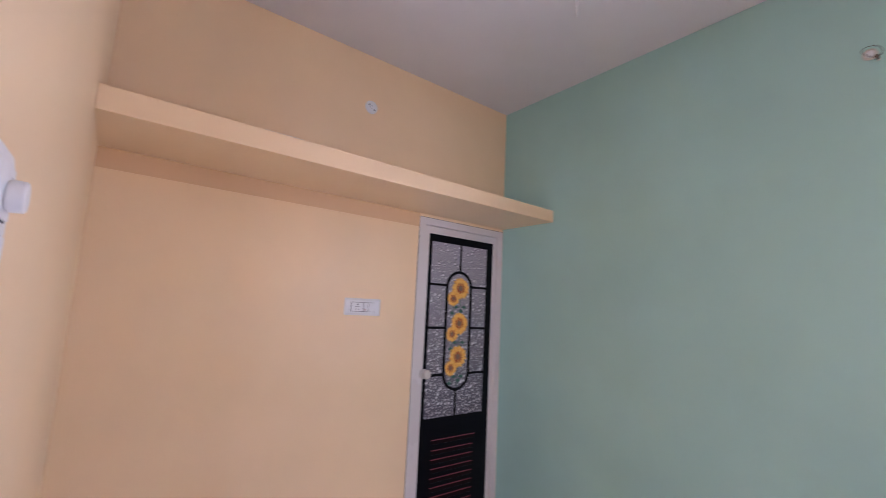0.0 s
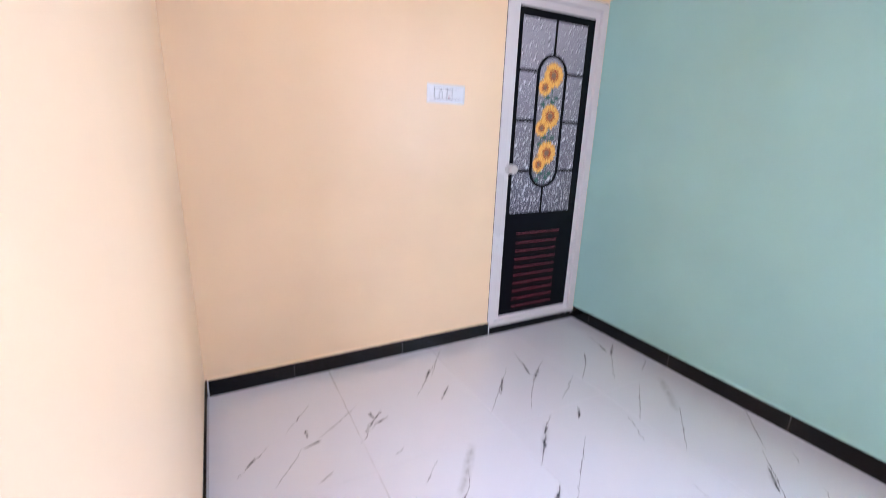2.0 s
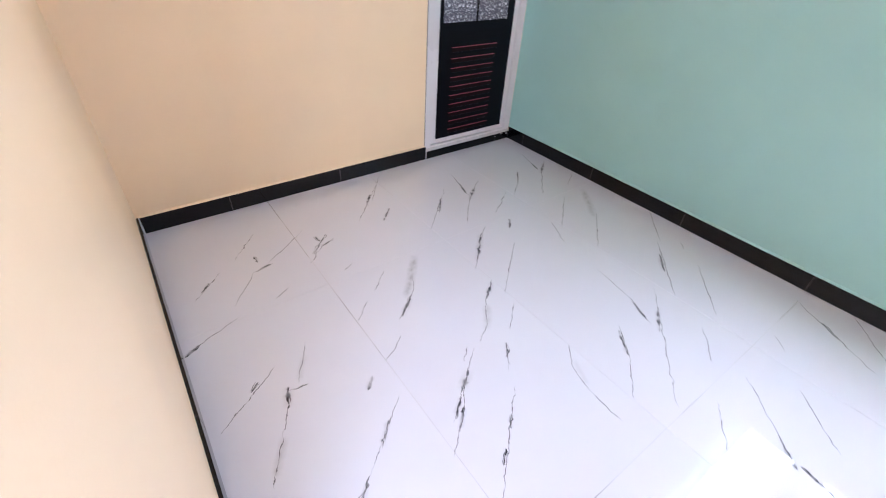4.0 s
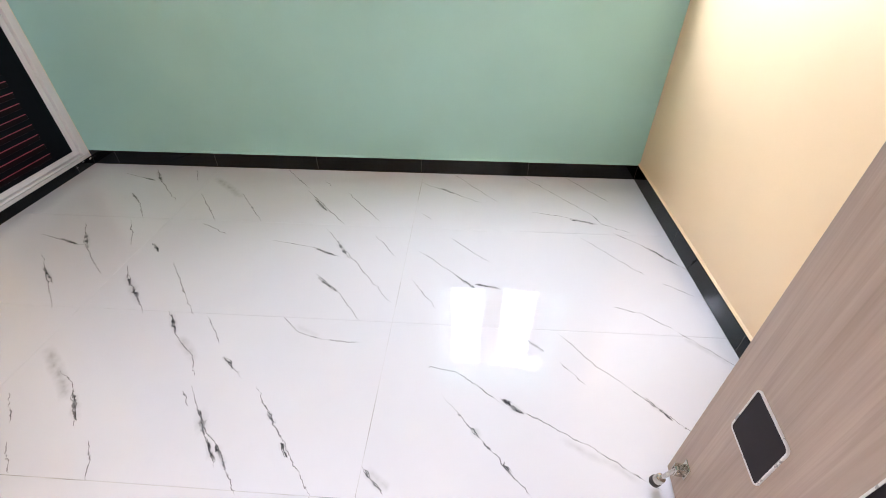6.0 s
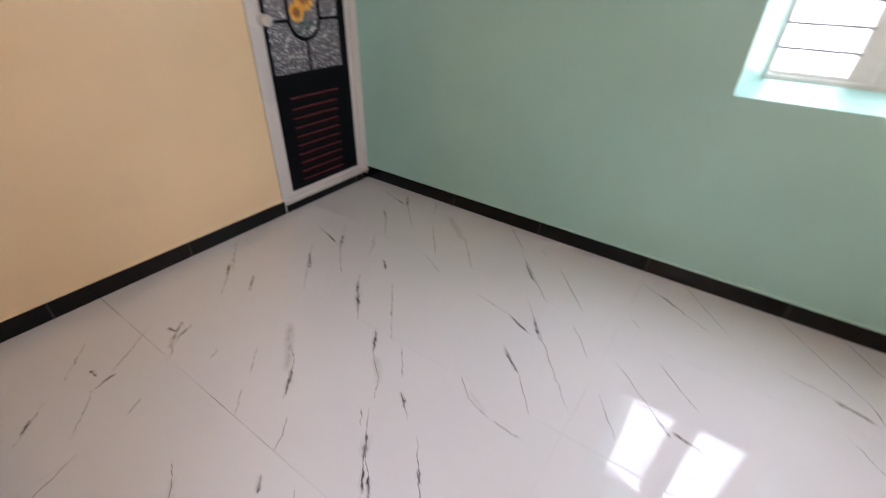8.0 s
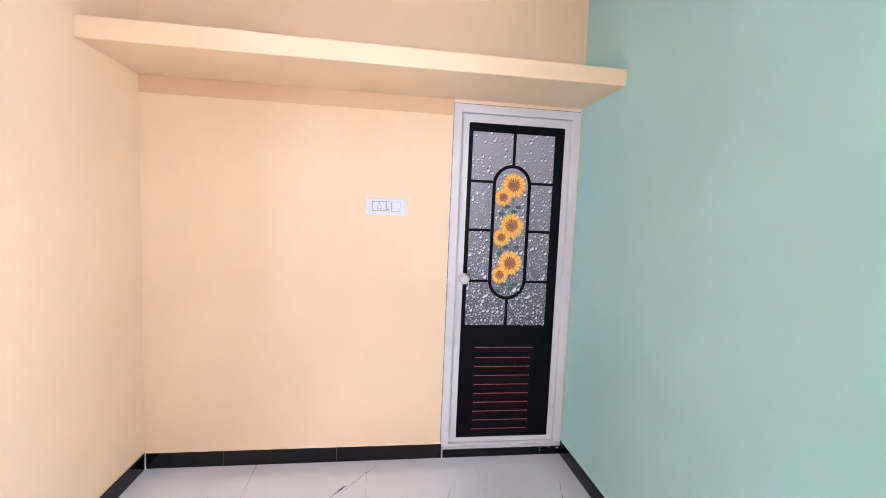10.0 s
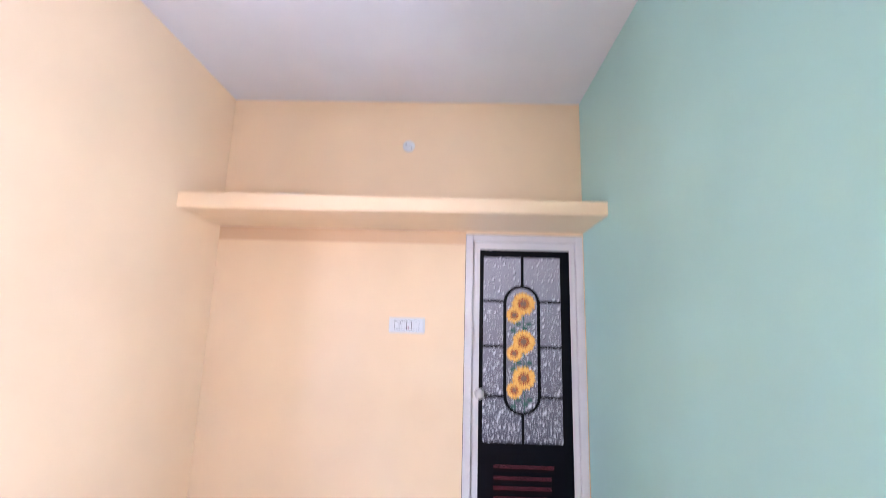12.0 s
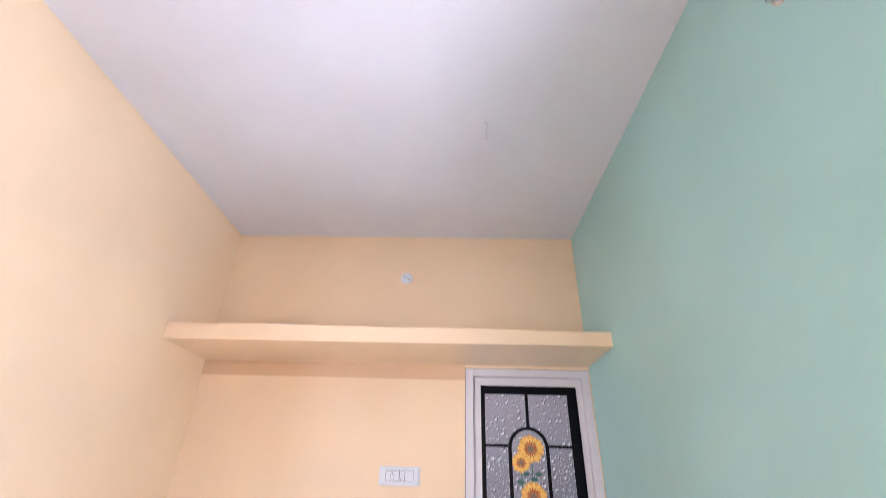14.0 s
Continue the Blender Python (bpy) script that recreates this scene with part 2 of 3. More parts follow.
FACE_30 = marble("marble_tile_print",
    (0.445, 1.215, 0.241, 0.859, 0.128, 1.164, 0.075, 1.112, 0.565, 1.041, 0.251, 0.776, 0.566, 0.653, 0.139, 0.3, 0.166, 0.321, 0.086, 0.292, 0.094, 0.301, 0.019, 0.172, 0.599, 0.432, 0.283, 0.204, 0.173, 0.619, 0.137, 0.452, 0.143, 0.47, 0.076, 0.301, 0.015, 0.253, -0.084, 0.139),
    (0.378, 1.091, 0.33, 1.004, 0.0045, 0.116, 0.438, 0.084, 0.314, 0.005),
    ())
FACE_31 = marble("marble_tile_print",
    (0.263, 0.947, 0.007, 0.742, 0.25, 1.169, -0.01, 0.96, 0.547, 0.801, 0.326, 0.598, 0.314, 0.606, 0.003, 0.325, 0.425, 0.545, 0.366, 0.49, 0.306, 0.387, 0.039, 0.163, 0.445, 0.02, 0.241, -0.336),
    (0.226, 0.539, 0.113, 0.443, 0.007),
    (0.419, 1.173, 0.215, 0.922, 0.028, 0.55))
FACE_32 = marble("marble_tile_print",
    (0.439, 0.53, 0.364, 0.298, 0.498, 0.37, 0.363, 0.266, 0.382, 0.284, 0.161, 0.064, 0.511, 0.142, 0.375, 0.055, 0.23, 0.35, 0.148, 0.255, 0.161, 0.267, -0.006, 0.133),
    (0.39, 0.379, 0.368, 0.303, 0.004, 0.465, 0.345, 0.34, 0.248, 0.006, 0.226, 0.342, 0.141, 0.251, 0.004),
    ())


def black_granite():
    m = material("black_granite_tile", (0.006, 0.006, 0.007), 0.05, 0, 0.32)
    g = Graph(m)
    p = g.place()
    g.colour(g.mix(g.ramp(g.noise(p, 420, 2, 0.7), 0.68, 0.76, 0, 0.3), (0.004, 0.004, 0.005), (0.04, 0.04, 0.045)))
    g.put(g.bsdf.inputs["Roughness"], g.ramp(g.noise(p, 14, 4), 0.35, 0.7, 0.025, 0.055))
    g.bump(g.noise(p, 9, 2), 0.03, 0.003)
    return m


def rain_drops():
    """A photograph of rain drops on grey glass, printed: pale above, darker below."""
    m = material("rain_drop_print", (0.3, 0.3, 0.34), 0.28, 0, 0.25)
    g = Graph(m)
    p = g.place()
    xyz = g.node("ShaderNodeSeparateXYZ", Vector=p)
    back = g.mix(g.ramp(xyz.outputs[2], 0.80, 1.85), (0.07, 0.066, 0.09), (0.40, 0.38, 0.43))
    back = g.mix(g.ramp(g.noise(p, 300, 2, 0.7), 0.35, 0.65, 0, 0.35), back, (0.26, 0.25, 0.29))
    flat = g.node("ShaderNodeCombineXYZ", X=xyz.outputs[0], Y=g.math("MULTIPLY", xyz.outputs[2], 0.72)).outputs[0]
    for scale, big, high, low in ((150, 0.40, 0.80, 0.45), (62, 0.34, 0.62, 0.30), (33, 0.33, 0.50, 0.40), (11, 0.19, 0.92, 0.66)):
        keep = g.ramp(xyz.outputs[2], 0.80, 1.80, low, high)

        def drop_at(vec):
            v = g.node("ShaderNodeTexVoronoi", Vector=vec, Scale=scale)
            v.voronoi_dimensions = "2D"
            rgb = g.node("ShaderNodeSeparateColor", Color=v.outputs["Color"])
            size = g.math("MULTIPLY_ADD", rgb.outputs[1], 0.5 * big, 0.5 * big)
            inside = g.math("MULTIPLY", g.math("SUBTRACT", size, v.outputs["Distance"]), 14.0)
            inside = g.math("MINIMUM", g.math("MAXIMUM", inside, 0.0), 1.0)
            return g.math("MULTIPLY", inside, g.math("GREATER_THAN", rgb.outputs[0], keep)), v

        reach = 0.35 * big / scale
        cast, _ = drop_at(g.node("ShaderNodeMapping", Vector=flat, Location=(-reach, reach, 0)).outputs[0])
        back = g.mix(g.math("MULTIPLY", cast, 0.75), back, (0.05, 0.05, 0.065))
        inside, v = drop_at(flat)
        off = g.node("ShaderNodeVectorMath")
        off.operation = "SUBTRACT"
        g.put(off.inputs[0], flat)
        g.put(off.inputs[1], v.outputs["Position"])
        xy = g.node("ShaderNodeSeparateXYZ", Vector=off.outputs[0])
        up = g.math("MULTIPLY", g.math("SUBTRACT", xy.outputs[1], g.math("MULTIPLY", xy.outputs[0], 0.5)), scale / big)
        tone = g.mix(g.ramp(up, -0.30, 0.55), (0.86, 0.86, 0.90), (0.10, 0.098, 0.115))
        back = g.mix(g.math("MULTIPLY", inside, 0.95), back, tone)
    g.colour(back)
    return m


def laminate():
    m = material("greige_laminate_wood", (0.42, 0.34, 0.28), 0.42)
    g = Graph(m)
    p = g.place()
    q = g.node("ShaderNodeMapping", Vector=p, Scale=(14, 14, 0.9)).outputs[0]
    big = g.noise(q, 1.3, 5, 0.65)
    streak = g.noise(g.node("ShaderNodeMapping", Vector=p, Scale=(48, 48, 1.1)).outputs[0], 1.0, 4, 0.7)
    fine = g.noise(g.node("ShaderNodeMapping", Vector=p, Scale=(160, 160, 3)).outputs[0], 1.0, 3, 0.6)
    tone = g.mix(g.ramp(big, 0.35, 0.68), (0.425, 0.318, 0.258), (0.335, 0.245, 0.195))
    tone = g.mix(g.ramp(streak, 0.50, 0.70, 0, 0.36), tone, (0.215, 0.15, 0.118))
    g.colour(g.mix(g.ramp(fine, 0.4, 0.7, 0, 0.28), tone, (0.24, 0.18, 0.145)))
    g.put(g.bsdf.inputs["Roughness"], g.ramp(fine, 0.3, 0.7, 0.36, 0.5))
    g.bump(fine, 0.08, 0.002)
    return m


def worn(name, colour, rough, metal=0.0):
    """A plain finish with slight smudges."""
    m = material(name, colour, rough, metal)
    g = Graph(m)
    p = g.place()
    n = g.noise(p, 28, 4, 0.6)
    g.colour(g.mix(g.ramp(n, 0.35, 0.7, 0, 0.5), colour, [c * 0.88 for c in colour]))
    g.put(g.bsdf.inputs["Roughness"], g.ramp(n, 0.3, 0.7, max(rough - 0.06, 0.03), rough + 0.08))
    return m


def grout():
    """Pale joint filler, browned here and there."""
    m = material("tile_grout", (0.6, 0.58, 0.56), 0.8)
    g = Graph(m)
    p = g.place()
    g.colour(g.mix(g.ramp(g.noise(p, 2.6, 3, 0.6), 0.49, 0.62), (0.66, 0.65, 0.67), (0.12, 0.085, 0.065)))
    return m


def petal():
    m = material("sunflower_petal_print", (0.90, 0.46, 0.05), 0.4)
    g = Graph(m)
    p = g.place()
    g.colour(g.mix(g.ramp(g.noise(p, 90, 3, 0.6), 0.35, 0.65), (0.95, 0.62, 0.15), (0.86, 0.42, 0.06)))
    return m


GROUT = grout()
BLACK_TILE = black_granite()
JOINT = worn("pale_joint_filler", (0.11, 0.10, 0.095), 0.8)
MORTAR = worn("white_cement_filler", (0.58, 0.55, 0.53), 0.85)
CEMENT = worn("pale_cement", (0.46, 0.44, 0.42), 0.8)
UPVC = paint("white_upvc", (0.70, 0.66, 0.65), 0.30)
BLACK = material("black_upvc", (0.004, 0.004, 0.006), 0.30)
BLACK.node_tree.nodes["Principled BSDF"].inputs["Specular IOR Level"].default_value = 0.12
RED = worn("red_louvre_edge", (0.36, 0.05, 0.07), 0.4)
SLAT = material("dark_red_louvre_slat", (0.007, 0.002, 0.003), 0.4, 0, 0.15)
DROPS = rain_drops()
YELLOW = petal()
ORANGE = worn("sunflower_inner_petal_print", (0.42, 0.07, 0.02), 0.4)
AMBER = worn("sunflower_back_petal_print", (0.82, 0.38, 0.05), 0.4)
SEED = worn("sunflower_seed_print", (0.26, 0.15, 0.09), 0.5)
STALK = worn("sunflower_leaf_print", (0.04, 0.13, 0.10), 0.5)
PLASTIC = worn("white_plastic", (0.78, 0.79, 0.80), 0.32)
KNOB = worn("cream_knob", (0.60, 0.565, 0.53), 0.18)
PIN = material("pale_grey_recess", (0.46, 0.46, 0.49), 0.5)
BACKING = material("brown_mounting_box", (0.045, 0.032, 0.030), 0.6)
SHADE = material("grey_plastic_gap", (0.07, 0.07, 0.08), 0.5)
CHROME = worn("brushed_steel", (0.60, 0.57, 0.52), 0.22, 1.0)
SILVER = worn("silver_plastic", (0.66, 0.64, 0.63), 0.3, 0.4)
RUBBER = worn("black_rubber", (0.03, 0.022, 0.022), 0.6)
WOOD = laminate()
DARK_PLATE = material("dark_plate", (0.014, 0.009, 0.011), 0.45, 0, 0.12)
WINDOW_WHITE = worn("white_window_paint", (0.82, 0.84, 0.84), 0.35)
STEEL = worn("grey_grille_paint", (0.42, 0.41, 0.44), 0.4)
GLASS = material("window_glass", (1, 1, 1), 0.0)
GLASS.node_tree.nodes["Principled BSDF"].inputs["Transmission Weight"].default_value = 1.0
BAKELITE = worn("brown_bakelite", (0.07, 0.035, 0.025), 0.4)
CREAM = worn("cream_plastic", (0.70, 0.64, 0.55), 0.35)
CABLE = material("dark_cable", (0.06, 0.05, 0.045), 0.5)


# ---- builders ----
def box_in(bm, x0, x1, y0, y1, z0, z1):
    v = [bm.verts.new((x, y, z)) for z in (z0, z1) for y in (y0, y1) for x in (x0, x1)]
    for f in ((0, 2, 3, 1), (4, 5, 7, 6), (0, 1, 5, 4), (2, 6, 7, 3), (0, 4, 6, 2), (1, 3, 7, 5)):
        bm.faces.new([v[i] for i in f])


def box(x0, x1, y0, y1, z0, z1, bevel=0.0, segments=2):
    bm = bmesh.new()
    box_in(bm, x0, x1, y0, y1, z0, z1)
    if bevel:
        bmesh.ops.bevel(bm, geom=bm.edges[:], offset=bevel, segments=segments, affect="EDGES", profile=0.6)
    return bm


def turned(rings, m, sides=32):
    """A lathed solid about local z: rings of (radius, z)."""
    bm = bmesh.new()
    rows = []
    for r, z in rings:
        rows.append([bm.verts.new(m @ Vector((r * math.cos(math.tau * i / sides), r * math.sin(math.tau * i / sides), z)))
                     for i in range(sides)])
    for a, b in zip(rows, rows[1:]):
        for i in range(sides):
            j = (i + 1) % sides
            bm.faces.new((a[i], a[j], b[j], b[i]))
    bm.faces.new(rows[0][::-1])
    bm.faces.new(rows[-1])
    return bm


def mesh_of(name, bm, mat):
    bmesh.ops.recalc_face_normals(bm, faces=bm.faces)
    me = bpy.data.meshes.new(name)
    bm.to_mesh(me)
    bm.free()
    me.materials.append(mat)
    return me


def smooth(ob, angle=35):
    for p in ob.data.polygons:
        p.use_smooth = True
    ob.data.set_sharp_from_angle(angle=radians(angle))
    return ob


def solid(name, bm, mat):
    return new(name, mesh_of(name, bm, mat))


def thing(name, x, y, z):
    ob = new(name)
    ob.empty_display_size = 0.1
    ob.location = (x, y, z)
    return ob


def part(name, bm, mat, parent, label=""):
    """Links a bmesh, given in room coordinates, as one part of a thing or of a part."""
    ob = solid(name, bm, mat)
    ob.parent = parent
    ob.matrix_parent_inverse = Matrix.Translation(-parent.location)
    return tagged(ob, label)


def wall(name, mat, axis, a, b, us, z1, holes=(), label=""):
    """An upright wall between the planes a and b of an axis, from us[0] to us[1], with openings (u0, u1, z0, z1) through it."""
    u = sorted({us[0], us[1], *(h[0] for h in holes), *(h[1] for h in holes)})
    z = sorted({0.0, z1, *(h[2] for h in holes), *(h[3] for h in holes)})
    bm = bmesh.new()
    at = lambda d, p, q: bm.verts.new((d, p, q) if axis == "x" else (p, d, q))
    open_at = lambda p, q: any(h[0] < p < h[1] and h[2] < q < h[3] for h in holes)
    full = lambda i, k: 0 <= i < len(u) - 1 and 0 <= k < len(z) - 1 and not open_at((u[i] + u[i + 1]) / 2, (z[k] + z[k + 1]) / 2)
    for i in range(len(u) - 1):
        for k in range(len(z) - 1):
            if not full(i, k):
                continue
            for d in (a, b):
                bm.faces.new([at(d, p, q) for p, q in ((u[i], z[k]), (u[i + 1], z[k]), (u[i + 1], z[k + 1]), (u[i], z[k + 1]))])
            for di, dk, e in ((-1, 0, ((u[i], z[k]), (u[i], z[k + 1]))), (1, 0, ((u[i + 1], z[k]), (u[i + 1], z[k + 1]))),
                              (0, -1, ((u[i], z[k]), (u[i + 1], z[k]))), (0, 1, ((u[i], z[k + 1]), (u[i + 1], z[k + 1])))):
                if not full(i + di, k + dk):
                    (p0, q0), (p1, q1) = e
                    bm.faces.new([at(a, p0, q0), at(a, p1, q1), at(b, p1, q1), at(b, p0, q0)])
    bmesh.ops.remove_doubles(bm, verts=bm.verts, dist=1e-5)
    return tagged(solid(name, bm, mat), label, "wall", kind="structure")


# ---- structure ----
DOORWAY = (-2.745, -1.975, 0.0, 2.08)
WINDOW = (-2.96, -2.07, 0.90, 2.05)
TOILET = (1.60, 2.333, 0.07, 2.034)
wall("wall_back", PEACH, "y", 0.0, 0.12, (-0.2, W + 0.2), H, [TOILET], "peach painted plaster wall above black skirting")
wall("wall_front", PEACH, "y", -L - 0.2, -L, (-0.2, W + 0.2), H, [], "peach painted plaster wall beside the wooden door")
wall("wall_left", PEACH, "x", -0.2, 0.0, (-L, 0.0), H, [DOORWAY], "peach painted plaster wall with the doorway")
wall("wall_right", GREEN, "x", W, W + 0.2, (-L, 0.0), H, [WINDOW], "sea green painted plaster wall with the window")
tagged(solid("ceiling", box(-0.2, W + 0.2, -L - 0.2, 0.12, H, H + 0.12), WHITE), "plain white painted plaster ceiling", "ceiling", kind="structure")
# unseen hall added beyond the doorway, closed off but for its lamp's opening
wall("wall_hall_north", PLAIN, "y", -0.6, -0.5, (-2.5, -0.2), H, [], "plain pale hall wall")
wall("wall_hall_south", PLAIN, "y", -5.0, -4.9, (-2.5, -0.2), H, [(-2.48, -0.80, 0.2, 2.3)], "plain pale unseen hall wall with an opening added for the lamp")
wall("wall_hall_west", PLAIN, "x", -2.6, -2.5, (-5.0, -0.5), H, [], "plain pale hall wall")
wall("wall_hall_east", PLAIN, "x", -0.2, -0.1, (-5.0, -L - 0.2), H, [], "plain pale hall wall")
tagged(solid("ceiling_hall", box(-2.6, -0.2, -5.0, -0.5, H, H + 0.12), WHITE), "plain white hall ceiling", "ceiling", kind="structure")
tagged(solid("floor_hall", box(-2.6, -0.2, -5.0, -0.5, -0.1, 0.0), FACE_30), "pale tiled hall floor", "floor", kind="structure")
tagged(solid("ground", box(-60, 60, -60, 60, -0.3, -0.12), PLAIN), "pale bare ground outside", "ground", kind="structure")

floor = tagged(solid("floor", box(-0.2, W + 0.2, -L - 0.2, 0.12, -0.1, -0.0011), GROUT), "glossy white marble-look tiles with grey veins", "floor", kind="structure")
TX, TY = 0.603, 1.195
FACES = ((FACE_21, FACE_01, FACE_02), (FACE_10, FACE_11, FACE_12), (FACE_20, FACE_21, FACE_22), (FACE_30, FACE_31, FACE_32))
for i in range(4):
    for j in range(3):
        gap, ox, oy = 0.0006, -0.025 + TX * i + (0.001 if i else 0.0), -L + TY * j
        bm = box(max(gap, -ox), min(TX - gap, W - ox), gap, min(TY - gap, -oy), -0.0010, 0.0)
        tile = part("tile", bm, FACES[i][j], floor)
        tile.location = (ox, oy, 0.0)
part("tile", box(-0.2, -0.001, DOORWAY[0], DOORWAY[1], -0.0010, 0.0), FACE_30, floor)


def skirting(name, axis, at, cuts, h, t, label):
    """Black skirting tiles along a wall: at, and the thickness t into the room."""
    lo, hi = sorted((at, at + t * 0.93))
    core = box(lo, hi, cuts[0], cuts[-1], 0.0002, h - 0.001) if axis == "x" else box(cuts[0], cuts[-1], lo, hi, 0.0002, h - 0.001)
    base = tagged(solid(name, core, JOINT), label, "baseboard", kind="structure")
    for a, b in zip(cuts, cuts[1:]):
        lo, hi = sorted((at, at + t))
        bm = box(lo, hi, a + 0.0009, b - 0.0009, 0.0005, h, 0.0012, 1) if axis == "x" else box(a + 0.0009, b - 0.0009, lo, hi, 0.0005, h, 0.0012, 1)
        part("skirting_tile", bm, BLACK_TILE, base)


SK, ST = 0.085, 0.010
LAB = "glossy black granite skirting tiles with pale joints"
skirting("baseboard_right", "x", W, [-L + ST] + [-0.165 - 0.604 * k for k in (4, 3, 2, 1, 0)] + [-ST], SK, -ST, LAB)
skirting("baseboard_back", "y", 0.0, [0.0, 0.405, 1.007, TOILET[0] + 0.004], SK, -ST, LAB)
skirting("baseboard_door", "y", 0.0, [TOILET[0] + 0.012, 2.205, W], 0.050, -ST, "black granite threshold strip under the bathroom door")
skirting("baseboard_front", "y", -L, [0.0, 0.52, 1.124, 1.728, W], SK, ST, LAB)
skirting("baseboard_left", "x", 0.0, [-1.975, -1.80, -1.20, -0.60, -ST], SK, ST, LAB)

bm = box(0.0, W, -0.455, 0.0, 2.055, 2.132, 0.004)
for v in bm.verts:      # the slab is a little thicker towards the left wall
    if v.co.z > 2.1:
        v.co.z += 0.012 * (1 - v.co.x / W)
loft = tagged(solid("loft_shelf", bm, PEACH), "peach painted concrete loft slab across the wall", "loft shelf", kind="structure")

# thin strip against the wall below the slab, deeper peach than the wall
part("paint_band", box(0.0, TOILET[0] - 0.002, -0.003, 0.0, 1.968, 2.0548, 0.001, 1), DEEP_PEACH, loft, "deeper peach band on the wall under the slab")

# ---- window ----
win = tagged(thing("window_1", W + 0.11, -2.515, 0.90), "white two-leaf window with horizontal steel grille bars", "window", kind="structure")
wy0, wy1, wz0, wz1 = WINDOW
FX0, FX1 = W + 0.150, W + 0.190
OY0, OY1, OZ0, OZ1 = wy0 + 0.070, wy1 - 0.070, wz0 + 0.055, wz1 - 0.065
PANES = ((-2.800, -2.550), (-2.400, -2.160))
PZ0, PZ1 = 0.990, 1.950
bm = bmesh.new()
loops = []
for x, (a, b, c, d) in ((W + 0.0005, (wy0, wy1, wz0, wz1)), (FX0, (OY0, OY1, OZ0, OZ1)), (W + 0.199, (OY0, OY1, OZ0, OZ1)), (W + 0.199, (wy0, wy1, wz0, wz1))):
    loops.append([bm.verts.new((x, y, z)) for y, z in ((a, c), (b, c), (b, d), (a, d))])
for p, q in zip(loops, loops[1:] + loops[:1]):
    for k in range(4):
        n = (k + 1) % 4
        bm.faces.new((p[k], p[n], q[n], q[k]))
part("splayed_reveal", bm, GREEN, win, "sea green splayed plaster reveal")
f = 0.018
part("window_frame", box(FX0, FX1, OY0, OY0 + f, OZ0 + f, OZ1 - f, 0.003), WINDOW_WHITE, win)
part("window_frame", box(FX0, FX1, OY1 - f, OY1, OZ0 + f, OZ1 - f, 0.003), WINDOW_WHITE, win)
part("window_frame", box(FX0, FX1, OY0, OY1, OZ1 - f, OZ1, 0.003), WINDOW_WHITE, win)
part("sill", box(FX0, FX1, OY0, OY1, OZ0, OZ0 + f, 0.003), WINDOW_WHITE, win)
for a, b in PANES:
    lo, hi = OY0 + f if a < -2.5 else -2.474, -2.476 if a < -2.5 else b + 0.001
    z0, z1 = OZ0 + f, OZ1 - f
    sash = part("sash", box(FX0 + 0.006, FX1 - 0.006, lo, a, z0, z1, 0.003), WINDOW_WHITE, win)
    if hi - b > 0.01:
        part("stile", box(FX0 + 0.006, FX1 - 0.006, b, hi, z0, z1, 0.003), WINDOW_WHITE, sash)
    part("rail", box(FX0 + 0.006, FX1 - 0.006, a, b, z0, PZ0, 0.003), WINDOW_WHITE, sash)
    part("rail", box(FX0 + 0.006, FX1 - 0.006, a, b, PZ1, z1, 0.003), WINDOW_WHITE, sash)
    glass = part("pane", box(FX0 + 0.026, FX0 + 0.029, a, b, PZ0, PZ1), GLASS, win)
    glass.visible_shadow = False
    for k in range(11):
        z = PZ0 + 0.076 + k * 0.085
        part("grille_bar", box(FX0 - 0.012, FX0 - 0.002, a - 0.01, b + 0.01, z, z + 0.012, 0.002, 1), STEEL, win, "thin grey steel bar")

# ---- bathroom door ----
door = tagged(thing("door_1", 1.966, 0.04, 0.07), "closed bathroom door with sunflower print and black louvred panel", "door", kind="structure")
x0, x1, z0, z1 = TOILET
for b in ((x0, x0 + 0.045, z0, z1), (x1 - 0.045, x1, z0, z1), (x0 + 0.045, x1 - 0.045, z1 - 0.045, z1), (x0 + 0.045, x1 - 0.045, z0, z0 + 0.012)):
    part("door_frame", box(b[0], b[1], -0.006, 0.10, b[2], b[3], 0.003), UPVC, door, "white plastic door frame")
for b in ((x0 - 0.003, x0 - 0.0002, z0, z1 + 0.003), (x0 - 0.0002, x1, z1 + 0.0002, z1 + 0.003)):
    part("frame_seam", box(b[0], b[1], -0.0012, 0.002, b[2], b[3]), SHADE, door, "dark seam round the frame")
leaf = part("leaf", box(x0 + 0.047, x1 - 0.047, 0.012, 0.045, z0 + 0.014, z1 - 0.047, 0.002), UPVC, door, "white plastic door leaf")
BX0, BX1, BZ0, BZ1 = 1.690, 2.249, 0.113, 1.940
part("black_panel", box(BX0, BX1, 0.0085, 0.012, BZ0, BZ1), BLACK, leaf, "glossy black panel")
GX, GZ = (1.713, 1.955, 2.191), (0.790, 1.048, 1.341, 1.616, 1.891)
for i in range(2):
    for k in range(4):
        part("pane", box(GX[i] + (0.009 if i else 0), GX[i + 1] - (0 if i else 0.009), 0.0065, 0.0085, GZ[k] + (0.008 if k else 0), GZ[k + 1] - (0.008 if k < 3 else 0)),
             DROPS, leaf, "grey pane printed with rain drops")


def stadium(cx, r, za, zb, n=16):
    """The outline of an upright oblong with round ends."""
    return [(cx + r * math.cos(a), zb - r + r * math.sin(a)) for a in (math.pi * i / n for i in range(n + 1))] + \
           [(cx + r * math.cos(a), za + r + r * math.sin(a)) for a in (math.pi + math.pi * i / n for i in range(n + 1))]


